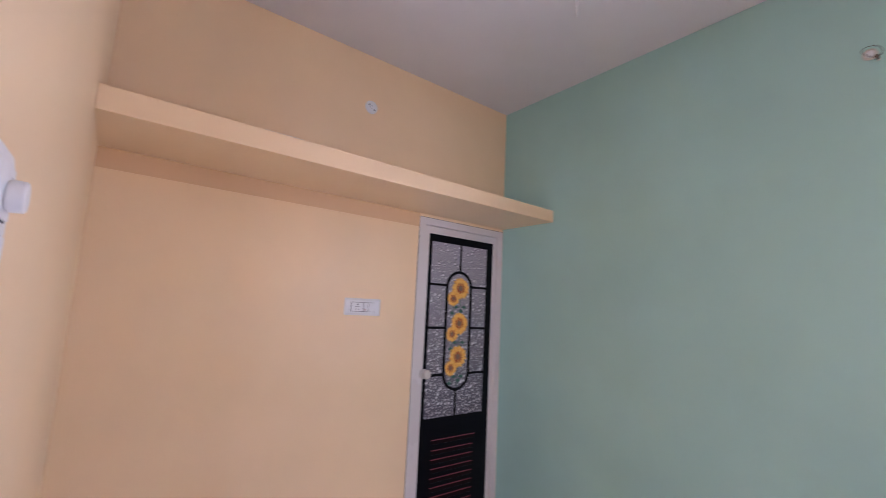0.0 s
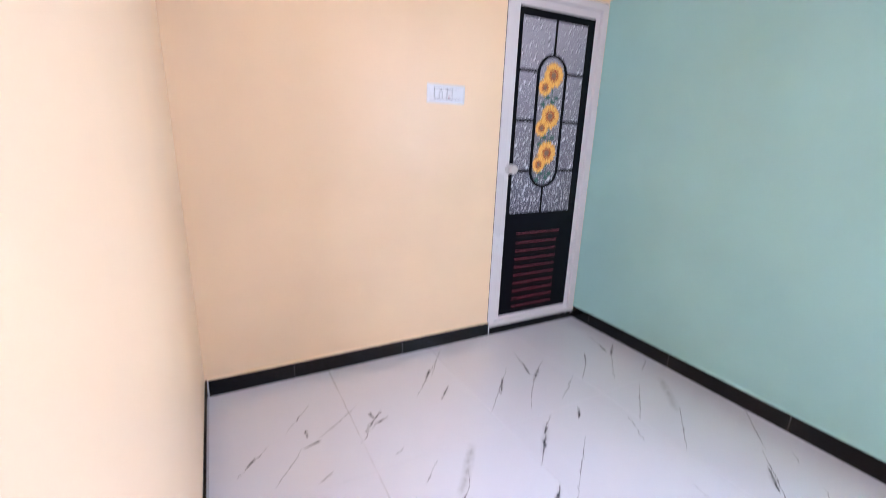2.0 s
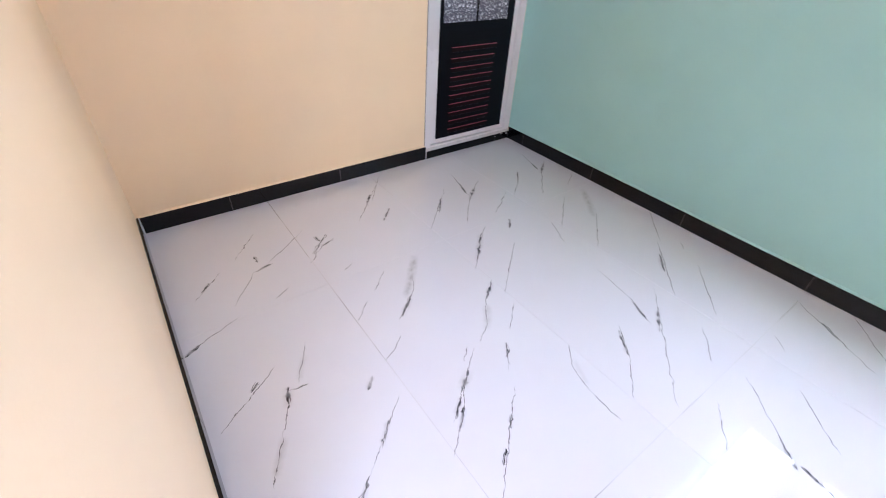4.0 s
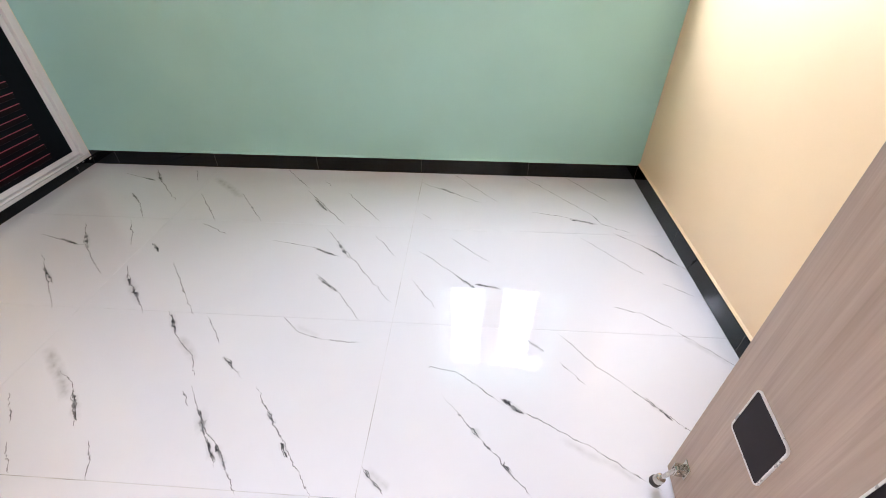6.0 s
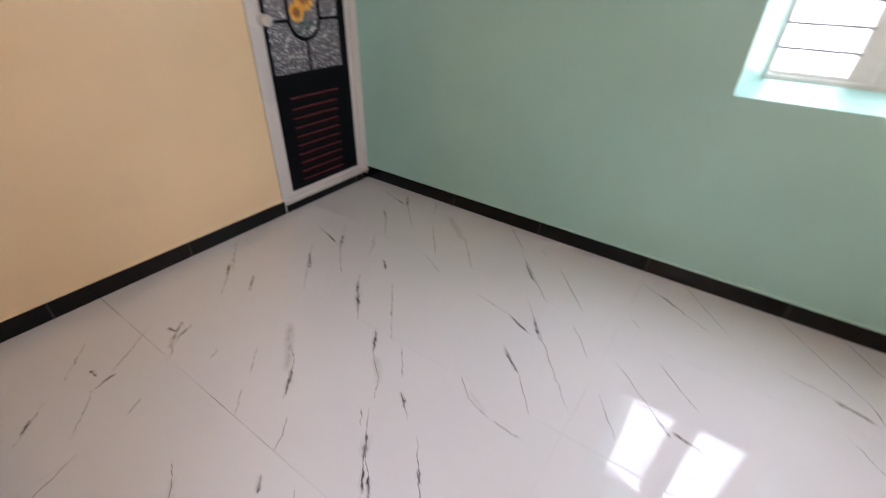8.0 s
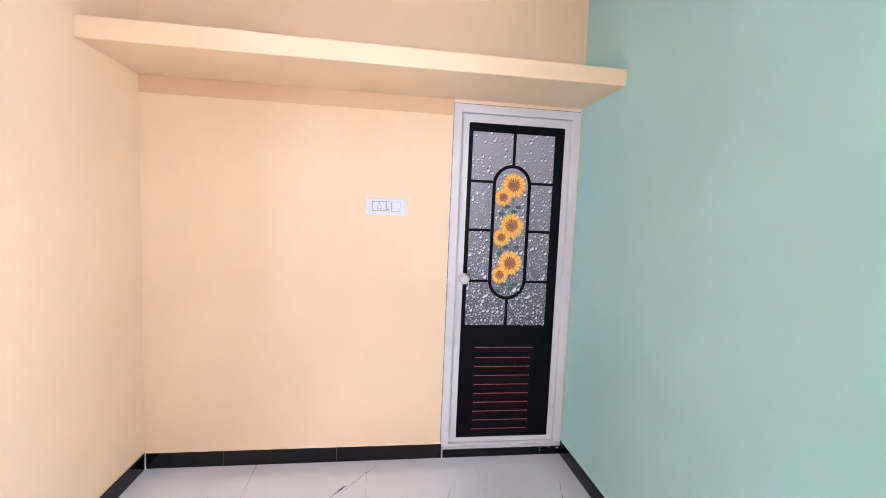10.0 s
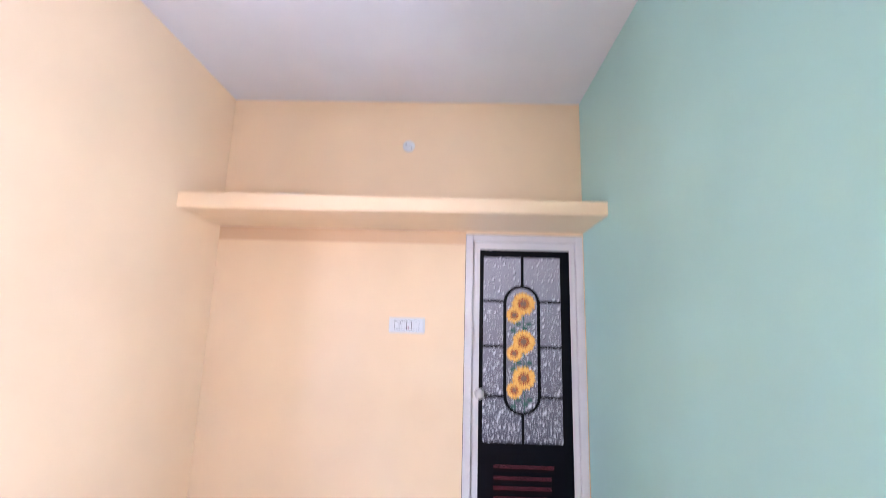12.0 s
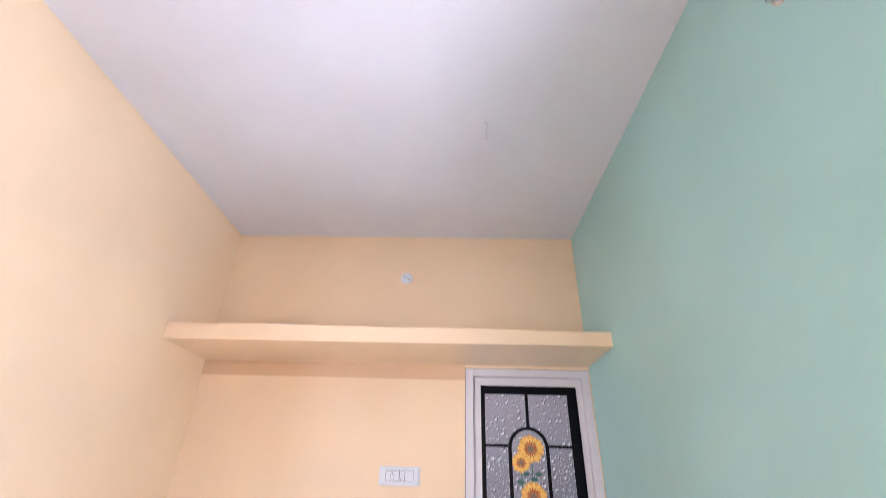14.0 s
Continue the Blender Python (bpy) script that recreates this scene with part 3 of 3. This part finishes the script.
def slab(outline, ya, yb):
    bm = bmesh.new()
    f, b = ([bm.verts.new((x, y, z)) for x, z in outline] for y in (ya, yb))
    bm.faces.new(f)
    bm.faces.new(b[::-1])
    for i in range(len(f)):
        j = (i + 1) % len(f)
        bm.faces.new((f[i], f[j], b[j], b[i]))
    return bm


def ring(outer, inner, ya, yb):
    bm = bmesh.new()
    o0, o1, i0, i1 = ([bm.verts.new((x, y, z)) for x, z in q] for q, y in ((outer, ya), (outer, yb), (inner, ya), (inner, yb)))
    for a, b in ((o0, i0), (o1, i1), (o0, o1), (i0, i1)):
        for i in range(len(a)):
            j = (i + 1) % len(a)
            bm.faces.new((a[i], a[j], b[j], b[i]))
    return bm


part("oval_frame", ring(stadium(1.950, 0.113, 0.942, 1.717), stadium(1.950, 0.094, 0.961, 1.698), 0.0035, 0.0085), BLACK, leaf)
part("oval_pane", slab(stadium(1.950, 0.0945, 0.9605, 1.6985), 0.0055, 0.0075), DROPS, leaf, "oval pane printed with sunflowers")


def flower(x, z, r, y):
    f = None
    for layer, mat, label in ((0, AMBER, "amber back petals"), (1, YELLOW, "printed yellow sunflower petals")):
        bm = bmesh.new()
        for k in range(15):
            a = math.tau * (k + 0.5 * layer) / 15 + random.uniform(-0.07, 0.07)
            q = r * random.uniform(0.92, 1.06)
            w = 0.25
            pts = [(0.25 * q, -w * 0.6), (0.6 * q, -w), (0.85 * q, -w * 0.6), (q, 0), (0.85 * q, w * 0.6), (0.6 * q, w), (0.25 * q, w * 0.6)]
            bm.faces.new([bm.verts.new((x + s * math.cos(a + d * 0.8), y - 0.0004 * layer - 0.0001 * (k % 3), z + s * math.sin(a + d * 0.8))) for s, d in pts])
        f = part("sunflower_petals", bm, mat, leaf, label)
    bm = bmesh.new()
    for k in range(17):
        a = math.tau * (k + 0.5) / 17
        pts = [(0.20 * r, -0.12), (0.40 * r, -0.15), (0.60 * r * random.uniform(0.85, 1.1), 0), (0.40 * r, 0.15), (0.20 * r, 0.12)]
        bm.faces.new([bm.verts.new((x + s * math.cos(a + d), y - 0.0009, z + s * math.sin(a + d))) for s, d in pts])
    part("inner_petals", bm, ORANGE, leaf, "rust red inner petals")
    part("seed_disc", turned([(0.25 * r, 0), (0.23 * r, 0.0004)], Matrix.Translation((x, y - 0.0010, z)) @ pose(0, 0, 0, 90), 20), SEED, leaf, "brown seed disc")
    return f


for z in (1.602, 1.372, 1.156):
    bm = bmesh.new()
    for dx, dz, s in ((-0.028, -0.125, 1), (0.036, -0.125, -1), (-0.06, -0.165, 1), (0.012, -0.15, -1)):
        pts = [(0, 0), (0.012, 0.012), (0.030, 0.010), (0.042, -0.002), (0.026, -0.008), (0.010, -0.010)]
        bm.faces.new([bm.verts.new((1.958 + dx + s * (p - 0.02), 0.0051, z + dz + q)) for p, q in pts])
    for dx in (0.004, -0.055):
        bm.faces.new([bm.verts.new((1.958 + dx + p, 0.0053, z + q)) for p, q in ((-0.002, -0.19), (0.003, -0.19), (0.003, -0.04), (-0.002, -0.04))])
    part("sunflower_leaves", bm, STALK, leaf, "dark green printed leaves")
    flower(1.961, z, 0.075, 0.0046)
    flower(1.904, z - 0.070, 0.052, 0.0040)
for k in range(10):
    z = 0.657 if k == 0 else 0.596 - (k - 1) * 0.0541
    wide = 2.118 + (0.016 if k == 0 else 0)
    part("louvre_slat", box(1.782, wide, 0.0062, 0.0085, z - 0.026, z - 0.003, 0.001, 1), SLAT, leaf, "dark louvre slat")
    part("louvre_edge", box(1.782, wide, 0.0060, 0.0085, z - 0.0017, z + 0.0017, 0.0004, 1), RED, leaf, "dark red louvre edge")
knob = part("door_knob", turned([(0.030, 0), (0.030, 0.004), (0.014, 0.008), (0.013, 0.022), (0.026, 0.032), (0.028, 0.044), (0.022, 0.054), (0.010, 0.057)],
                                Matrix.Translation((1.694, 0.012, 1.061)) @ pose(0, 0, 0, 90)), KNOB, leaf, "round cream door knob")
smooth(knob)

# ---- wooden room door ----
hinge, ang = Vector((0.0, -2.735, 0.012)), math.atan2(-2.807 + 2.735, 0.71)
wood = tagged(thing("door_2", *hinge), "open greige wood-grain laminate door with a dark plate", "door", kind="structure")
slabm = box(0.0, 0.714, -0.034, 0.0, 0.0, 2.05, 0.002)
bmesh.ops.transform(slabm, matrix=Matrix.Translation(hinge) @ Matrix.Rotation(ang, 4, "Z"), verts=slabm.verts)
wleaf = part("door_leaf", slabm, WOOD, wood)

turn_leaf = Matrix.Translation(hinge) @ Matrix.Rotation(ang, 4, "Z")


def on_leaf(bm):
    """Lays a bmesh given along the leaf (x from the hinge, y out of its face) into the room."""
    bmesh.ops.transform(bm, matrix=turn_leaf, verts=bm.verts)
    return bm


def rounded(x0, x1, z0, z1, r, n=5):
    """The outline of an upright rectangle with round corners."""
    out = []
    for cx, cz, a0 in ((x1 - r, z1 - r, 0.0), (x0 + r, z1 - r, 0.5), (x0 + r, z0 + r, 1.0), (x1 - r, z0 + r, 1.5)):
        out += [(cx + r * math.cos(math.pi * (a0 + 0.5 * i / n)), cz + r * math.sin(math.pi * (a0 + 0.5 * i / n))) for i in range(n + 1)]
    return out


for px0, px1, pz0, pz1 in ((0.508, 0.630, 0.348, 0.476), (0.282, 0.404, 0.534, 0.662)):
    plate = part("push_plate", on_leaf(slab(rounded(px0 + 0.003, px1 - 0.003, pz0 + 0.003, pz1 - 0.003, 0.008), 0.0, 0.003)), DARK_PLATE, wood, "square dark plate")
    part("plate_rim", on_leaf(ring(rounded(px0, px1, pz0, pz1, 0.011), rounded(px0 + 0.0032, px1 - 0.0032, pz0 + 0.0032, pz1 - 0.0032, 0.0085), 0.0, 0.0042)), SILVER, plate, "silver rim")
stop = part("door_stop", on_leaf(box(0.642, 0.672, 0.0, 0.003, 0.075, 0.122, 0.001, 1)), CHROME, wood, "steel kick-down door stop")
for x in (0.647, 0.664):
    part("bracket_cheek", on_leaf(box(x, x + 0.003, 0.003, 0.026, 0.080, 0.108, 0.001, 1)), CHROME, stop)
part("pivot", on_leaf(turned([(0.005, -0.014), (0.0062, -0.012), (0.0062, 0.012), (0.005, 0.014)], Matrix.Translation((0.657, 0.018, 0.096)) @ pose(0, 0, 0, 0, 90), 16)), CHROME, stop)
arm = look((0.657, 0.020, 0.094), (0.662, 0.047, 0.006)) @ pose(0, 0, 0, 180)
smooth(part("arm", on_leaf(turned([(0.0045, 0.0), (0.0055, 0.004), (0.0055, 0.055), (0.011, 0.058), (0.0125, 0.062), (0.0125, 0.078)], arm, 20)), CHROME, stop))
smooth(part("rubber_foot", on_leaf(turned([(0.0125, 0.078), (0.0145, 0.080), (0.0145, 0.090), (0.012, 0.094)], arm, 20)), RUBBER, stop, "black rubber foot"))


# ---- fittings ----
def moved(bm, m):
    bmesh.ops.transform(bm, matrix=m, verts=bm.verts)
    return bm


def bevelled_plate(w, h, t, lip):
    """A plate with sloping edges, facing local -y."""
    bm = bmesh.new()
    rows = []
    for q, y in ((0.0, 0.0), (0.0, -t * 0.35), (lip, -t)):
        rows.append([bm.verts.new((x, y, z)) for x, z in rounded(-w / 2 + q, w / 2 - q, -h / 2 + q, h / 2 - q, 0.006)])
    for a, b in zip(rows, rows[1:]):
        for i in range(len(a)):
            j = (i + 1) % len(a)
            bm.faces.new((a[i], a[j], b[j], b[i]))
    bm.faces.new(rows[-1])
    bm.faces.new(rows[0][::-1])
    return bm


def module(thing_, m, x0, x1, z0, z1, y, kind, g=0.0013, hole=None, bore=1.0):
    """One switch, socket or fan regulator in its dark gap."""
    part("module_gap", moved(box(x0, x1, y - 0.0008, y, z0, z1), m), SHADE, thing_, "dark gap round the modules")
    face = part("switch_rocker" if kind == "switch" else "module_face", moved(box(x0 + g, x1 - g, y - 0.0040, y - 0.0008, z0 + g, z1 - g, 0.0012), m), PLASTIC, thing_)
    if kind == "switch":
        part("indicator", moved(box(x0 + 0.3 * (x1 - x0), x1 - 0.3 * (x1 - x0), y - 0.0044, y - 0.0040, z0 + 0.005, z0 + 0.0058), m), PIN, face, "small grey mark")
    if kind == "socket":
        cx, cz = (x0 + x1) / 2, (z0 + z1) / 2
        for dx, dz, r in ((0, 0.013, 0.0026), (-0.009, 0.001, 0.0019), (0.009, 0.001, 0.0019), (-0.009, -0.013, 0.0019), (0.009, -0.013, 0.0019)):
            part("pin_hole", moved(turned([(r * bore, 0.0), (r * bore, 0.0004)], Matrix.Translation((cx + dx, y - 0.0041, cz + dz)) @ pose(0, 0, 0, 90), 12), m), hole or PIN, face, "round pin hole")
    if kind == "regulator":
        smooth(part("regulator_knob", moved(turned([(0.0150, 0.0), (0.0150, 0.0018), (0.0172, 0.0020), (0.0166, 0.014), (0.0150, 0.0155)],
                                                   Matrix.Translation(((x0 + x1) / 2 + 0.007, y - 0.004, (z0 + z1) / 2 - 0.003)) @ pose(0, 0, 0, 90)), m), PLASTIC, face, "white fan regulator knob"))


big = tagged(thing("switch_board", 0.0, -1.628, 1.5325), "white two-row switch board with fan regulator on peach wall", "switch board")
m = pose(0.0, -1.628, 1.5325, 0, 0, 90)
part("back_box", moved(box(-0.1005, 0.1005, -0.0050, 0.0, -0.079, 0.079, 0.002, 1), m), BACKING, big, "dark brown mounting edge")
part("cover_plate", moved(bevelled_plate(0.208, 0.164, 0.0075, 0.016), m @ pose(0, -0.0045, 0)), PLASTIC, big)
yy = -0.0118
for x in (-0.071, -0.0473, -0.0237):
    module(big, m, x, x + 0.0237, 0.0045, 0.0615, yy, "switch", 0.00025)
module(big, m, 0.0, 0.071, 0.0045, 0.0615, yy, "regulator", 0.0008)
module(big, m, -0.071, 0.0, -0.0615, -0.0105, yy, "switch", 0.0008)
module(big, m, 0.0, 0.071, -0.0615, -0.0105, yy, "socket", 0.0008)
for n, b in (("upper_gap", (0.0035, 0.0625)), ("lower_gap", (-0.0625, -0.0095))):
    part(n, moved(box(-0.0725, 0.0725, yy - 0.0006, yy + 0.001, b[0], b[1]), m), SHADE, big, "dark line round the modules")

small = tagged(thing("switch_board", 1.243, 0.0, 1.452), "white socket and switch plate on the peach wall", "switch board")
m = pose(1.243, 0.0, 1.452)
part("cover_plate", moved(bevelled_plate(0.222, 0.094, 0.011, 0.012), m), PLASTIC, small)
module(small, m, -0.076, 0.0, -0.026, 0.026, -0.011, "socket", 0.0022, SHADE, 1.6)
module(small, m, 0.0, 0.030, -0.026, 0.026, -0.011, "switch", 0.0016)
module(small, m, 0.030, 0.076, -0.026, 0.026, -0.011, "blank", 0.0012)
part("indicator_lamp", moved(turned([(0.0038, 0.0), (0.0034, 0.0012)], Matrix.Translation((0.010, -0.0148, -0.016)) @ pose(0, 0, 0, 90), 16), m), RED, small, "small dark red indicator")


def cover(name, r, t, m, holes, label):
    ob = tagged(thing(name, *m.translation), label, "cover plate")
    smooth(part("disc", turned([(r, 0.0), (r, t * 0.4), (r * 0.93, t * 0.8), (r * 0.82, t), (r * 0.3, t * 1.02)], m, 48), PLASTIC, ob))
    part("knockout", ring([(r * 0.24 * math.cos(a), r * 0.24 * math.sin(a)) for a in (math.tau * i / 24 for i in range(24))],
                          [(r * 0.22 * math.cos(a), r * 0.22 * math.sin(a)) for a in (math.tau * i / 24 for i in range(24))], -0.0004, 0.0), SHADE, ob, "fine grey ring")
    k = ob.children[-1]
    k.data.transform(m @ pose(0, 0, t * 1.03) @ pose(0, 0, 0, -90))
    for a, q, w in holes:
        part("slot", moved(box(-w, w, -0.0035, 0.0035, 0.0, 0.0006), m @ pose(r * q * math.cos(a), r * q * math.sin(a), t, 0, 0, math.degrees(a))), SHADE, ob, "dark screw slot")
    return ob


cover("round_cover_plate", 0.040, 0.006, pose(1.206, 0.0, 2.626, 90), [(radians(145), 0.55, 0.004), (radians(-35), 0.55, 0.004)], "round white light point cover with two dark screws")
cover("ceiling_cover_plate", 0.067, 0.007, pose(1.192, -1.922, H, 180, 0, 0), [(radians(35), 0.62, 0.008), (radians(215), 0.62, 0.008)], "round white cover plate with two dark slots on the ceiling")

hook = tagged(thing("ceiling_hook", 1.663, -1.10, H), "short pale fan rod stub hanging from the ceiling", "ceiling hook")
smooth(part("stub", turned([(0.006, 0.0), (0.0065, -0.03), (0.0060, -0.07), (0.0045, -0.112)], Matrix.Translation((1.663, -1.10, H)), 14), PLASTIC, hook))
smooth(part("collar", turned([(0.010, 0.0), (0.009, -0.012), (0.007, -0.016)], Matrix.Translation((1.663, -1.10, H)), 16), WHITE, hook))


def wire(name, points, r, mat, parent):
    """A bent wire as a swept mesh along points."""
    cu = bpy.data.curves.new(name, "CURVE")
    cu.dimensions, cu.bevel_depth, cu.bevel_resolution, cu.resolution_u = "3D", r, 2, 6
    sp = cu.splines.new("BEZIER")
    sp.bezier_points.add(len(points) - 1)
    for b, c in zip(sp.bezier_points, points):
        b.co, b.handle_left_type, b.handle_right_type = c, "AUTO", "AUTO"
    tmp = bpy.data.objects.new(name, cu)
    me = bpy.data.meshes.new_from_object(tmp)
    bpy.data.objects.remove(tmp)
    me.materials.clear()
    me.materials.append(mat)
    ob = new(name, me)
    ob.parent = parent
    ob.matrix_parent_inverse = Matrix.Translation(-parent.location)
    return ob


LY, LZ = -1.968, 2.524
lamp = tagged(thing("wall_light_point", W, LY, LZ), "open wall light point with dark cable loop on green wall", "light point")
smooth(part("cup", turned([(0.022, 0.0), (0.022, 0.008), (0.019, 0.011), (0.017, 0.005)], pose(W, LY + 0.006, LZ + 0.002, 0, -90, 0), 28), CREAM, lamp, "cream round box"))
part("lamp_face", turned([(0.014, 0.005), (0.013, 0.012), (0.009, 0.014)], pose(W, LY + 0.006, LZ + 0.002, 0, -90, 0), 24), PLASTIC, lamp, "white round insert")
part("terminal", box(W - 0.022, W, LY - 0.019, LY - 0.008, LZ - 0.026, LZ - 0.012, 0.003), BAKELITE, lamp, "brown terminal block")
wire("cable_loop", [(W - 0.004, LY - 0.012, LZ - 0.018), (W - 0.020, LY - 0.030, LZ - 0.010), (W - 0.024, LY - 0.024, LZ + 0.012), (W - 0.022, LY + 0.006, LZ + 0.028),
                    (W - 0.020, LY + 0.026, LZ + 0.020), (W - 0.018, LY + 0.014, LZ - 0.004), (W - 0.008, LY - 0.008, LZ - 0.018)], 0.0013, CABLE, lamp)
wire("cable_end", [(W, LY - 0.014, LZ - 0.024), (W - 0.014, LY - 0.020, LZ - 0.034), (W - 0.016, LY - 0.010, LZ - 0.038)], 0.0015, CREAM, lamp)

strip = tagged(thing("plastic_strip", 0.60, -0.432, 2.141), "flat white plastic strip lying on the loft edge", "plastic strip")
part("strip", box(0.520, 0.690, -0.430, -0.405, 2.1412, 2.1512, 0.002), PLASTIC, strip)
part("end_mark", box(0.524, 0.534, -0.4306, -0.4302, 2.1447, 2.1497), SHADE, strip, "dark mark near its end")
tagged(solid("trim", box(TOILET[0] + 0.006, W - 0.011, -0.009, 0.0, 0.0505, 0.0695, 0.002, 2), MORTAR), "rough pale grout bead under the bathroom door", "trim", kind="structure")


tagged(solid("trim_corner", box(ST, ST + 0.004, -ST - 0.004, -ST, 0.0005, SK + 0.004, 0.0012, 1), WINDOW_WHITE), "white filler bead in the skirting corner", "trim", kind="structure")

tagged(solid("trim_step", box(TOILET[0] + 0.0045, TOILET[0] + 0.0115, -0.0085, 0.0, 0.0005, 0.050, 0.001, 1), MORTAR), "white cement filler beside the black threshold", "trim", kind="structure")

# ---- plaster beads and blemishes ----
def bead(name, axis, at, t, a, b, mat, label):
    """A small sloping plaster bead of the wall's colour on top of the skirting."""
    bm = bmesh.new()
    rows = []
    for u in (a, b):
        pts = [(at, SK), (at + t * 0.75, SK), (at + t * 0.7, SK + 0.002), (at, SK + 0.009)]
        rows.append([bm.verts.new((d, u, z) if axis == "x" else (u, d, z)) for d, z in pts])
    for i in range(4):
        j = (i + 1) % 4
        bm.faces.new((rows[0][i], rows[0][j], rows[1][j], rows[1][i]))
    bm.faces.new(rows[0])
    bm.faces.new(rows[1][::-1])
    tagged(solid(name, bm, mat), label, "trim", kind="structure")


bead("trim_front", "y", -L, ST, 0.0, W, PEACH, "peach plaster bead along the skirting top")
bead("trim_right", "x", W, -ST, -L + ST, -ST, GREEN, "green plaster bead along the skirting top")
bead("trim_back", "y", 0.0, -ST, ST, TOILET[0], PEACH, "peach plaster bead along the skirting top")


def smear(x, z, r, seed):
    """An irregular thin blob of dried plaster on the threshold strip."""
    random.seed(seed)
    out = [(x + r * random.uniform(0.5, 1.3) * math.cos(math.tau * k / 11), z + 0.45 * r * random.uniform(0.5, 1.3) * math.sin(math.tau * k / 11)) for k in range(11)]
    tagged(solid("plaster_smear", slab(out, -ST - 0.0007, -ST + 0.001), CEMENT), "dried pale plaster smear on the black threshold", "plaster smear", "plaster smears under the door")


for k, (x, z, r) in enumerate(((2.207, 0.034, 0.005), (2.262, 0.045, 0.008), (2.314, 0.040, 0.011))):
    smear(x, z, r, k)
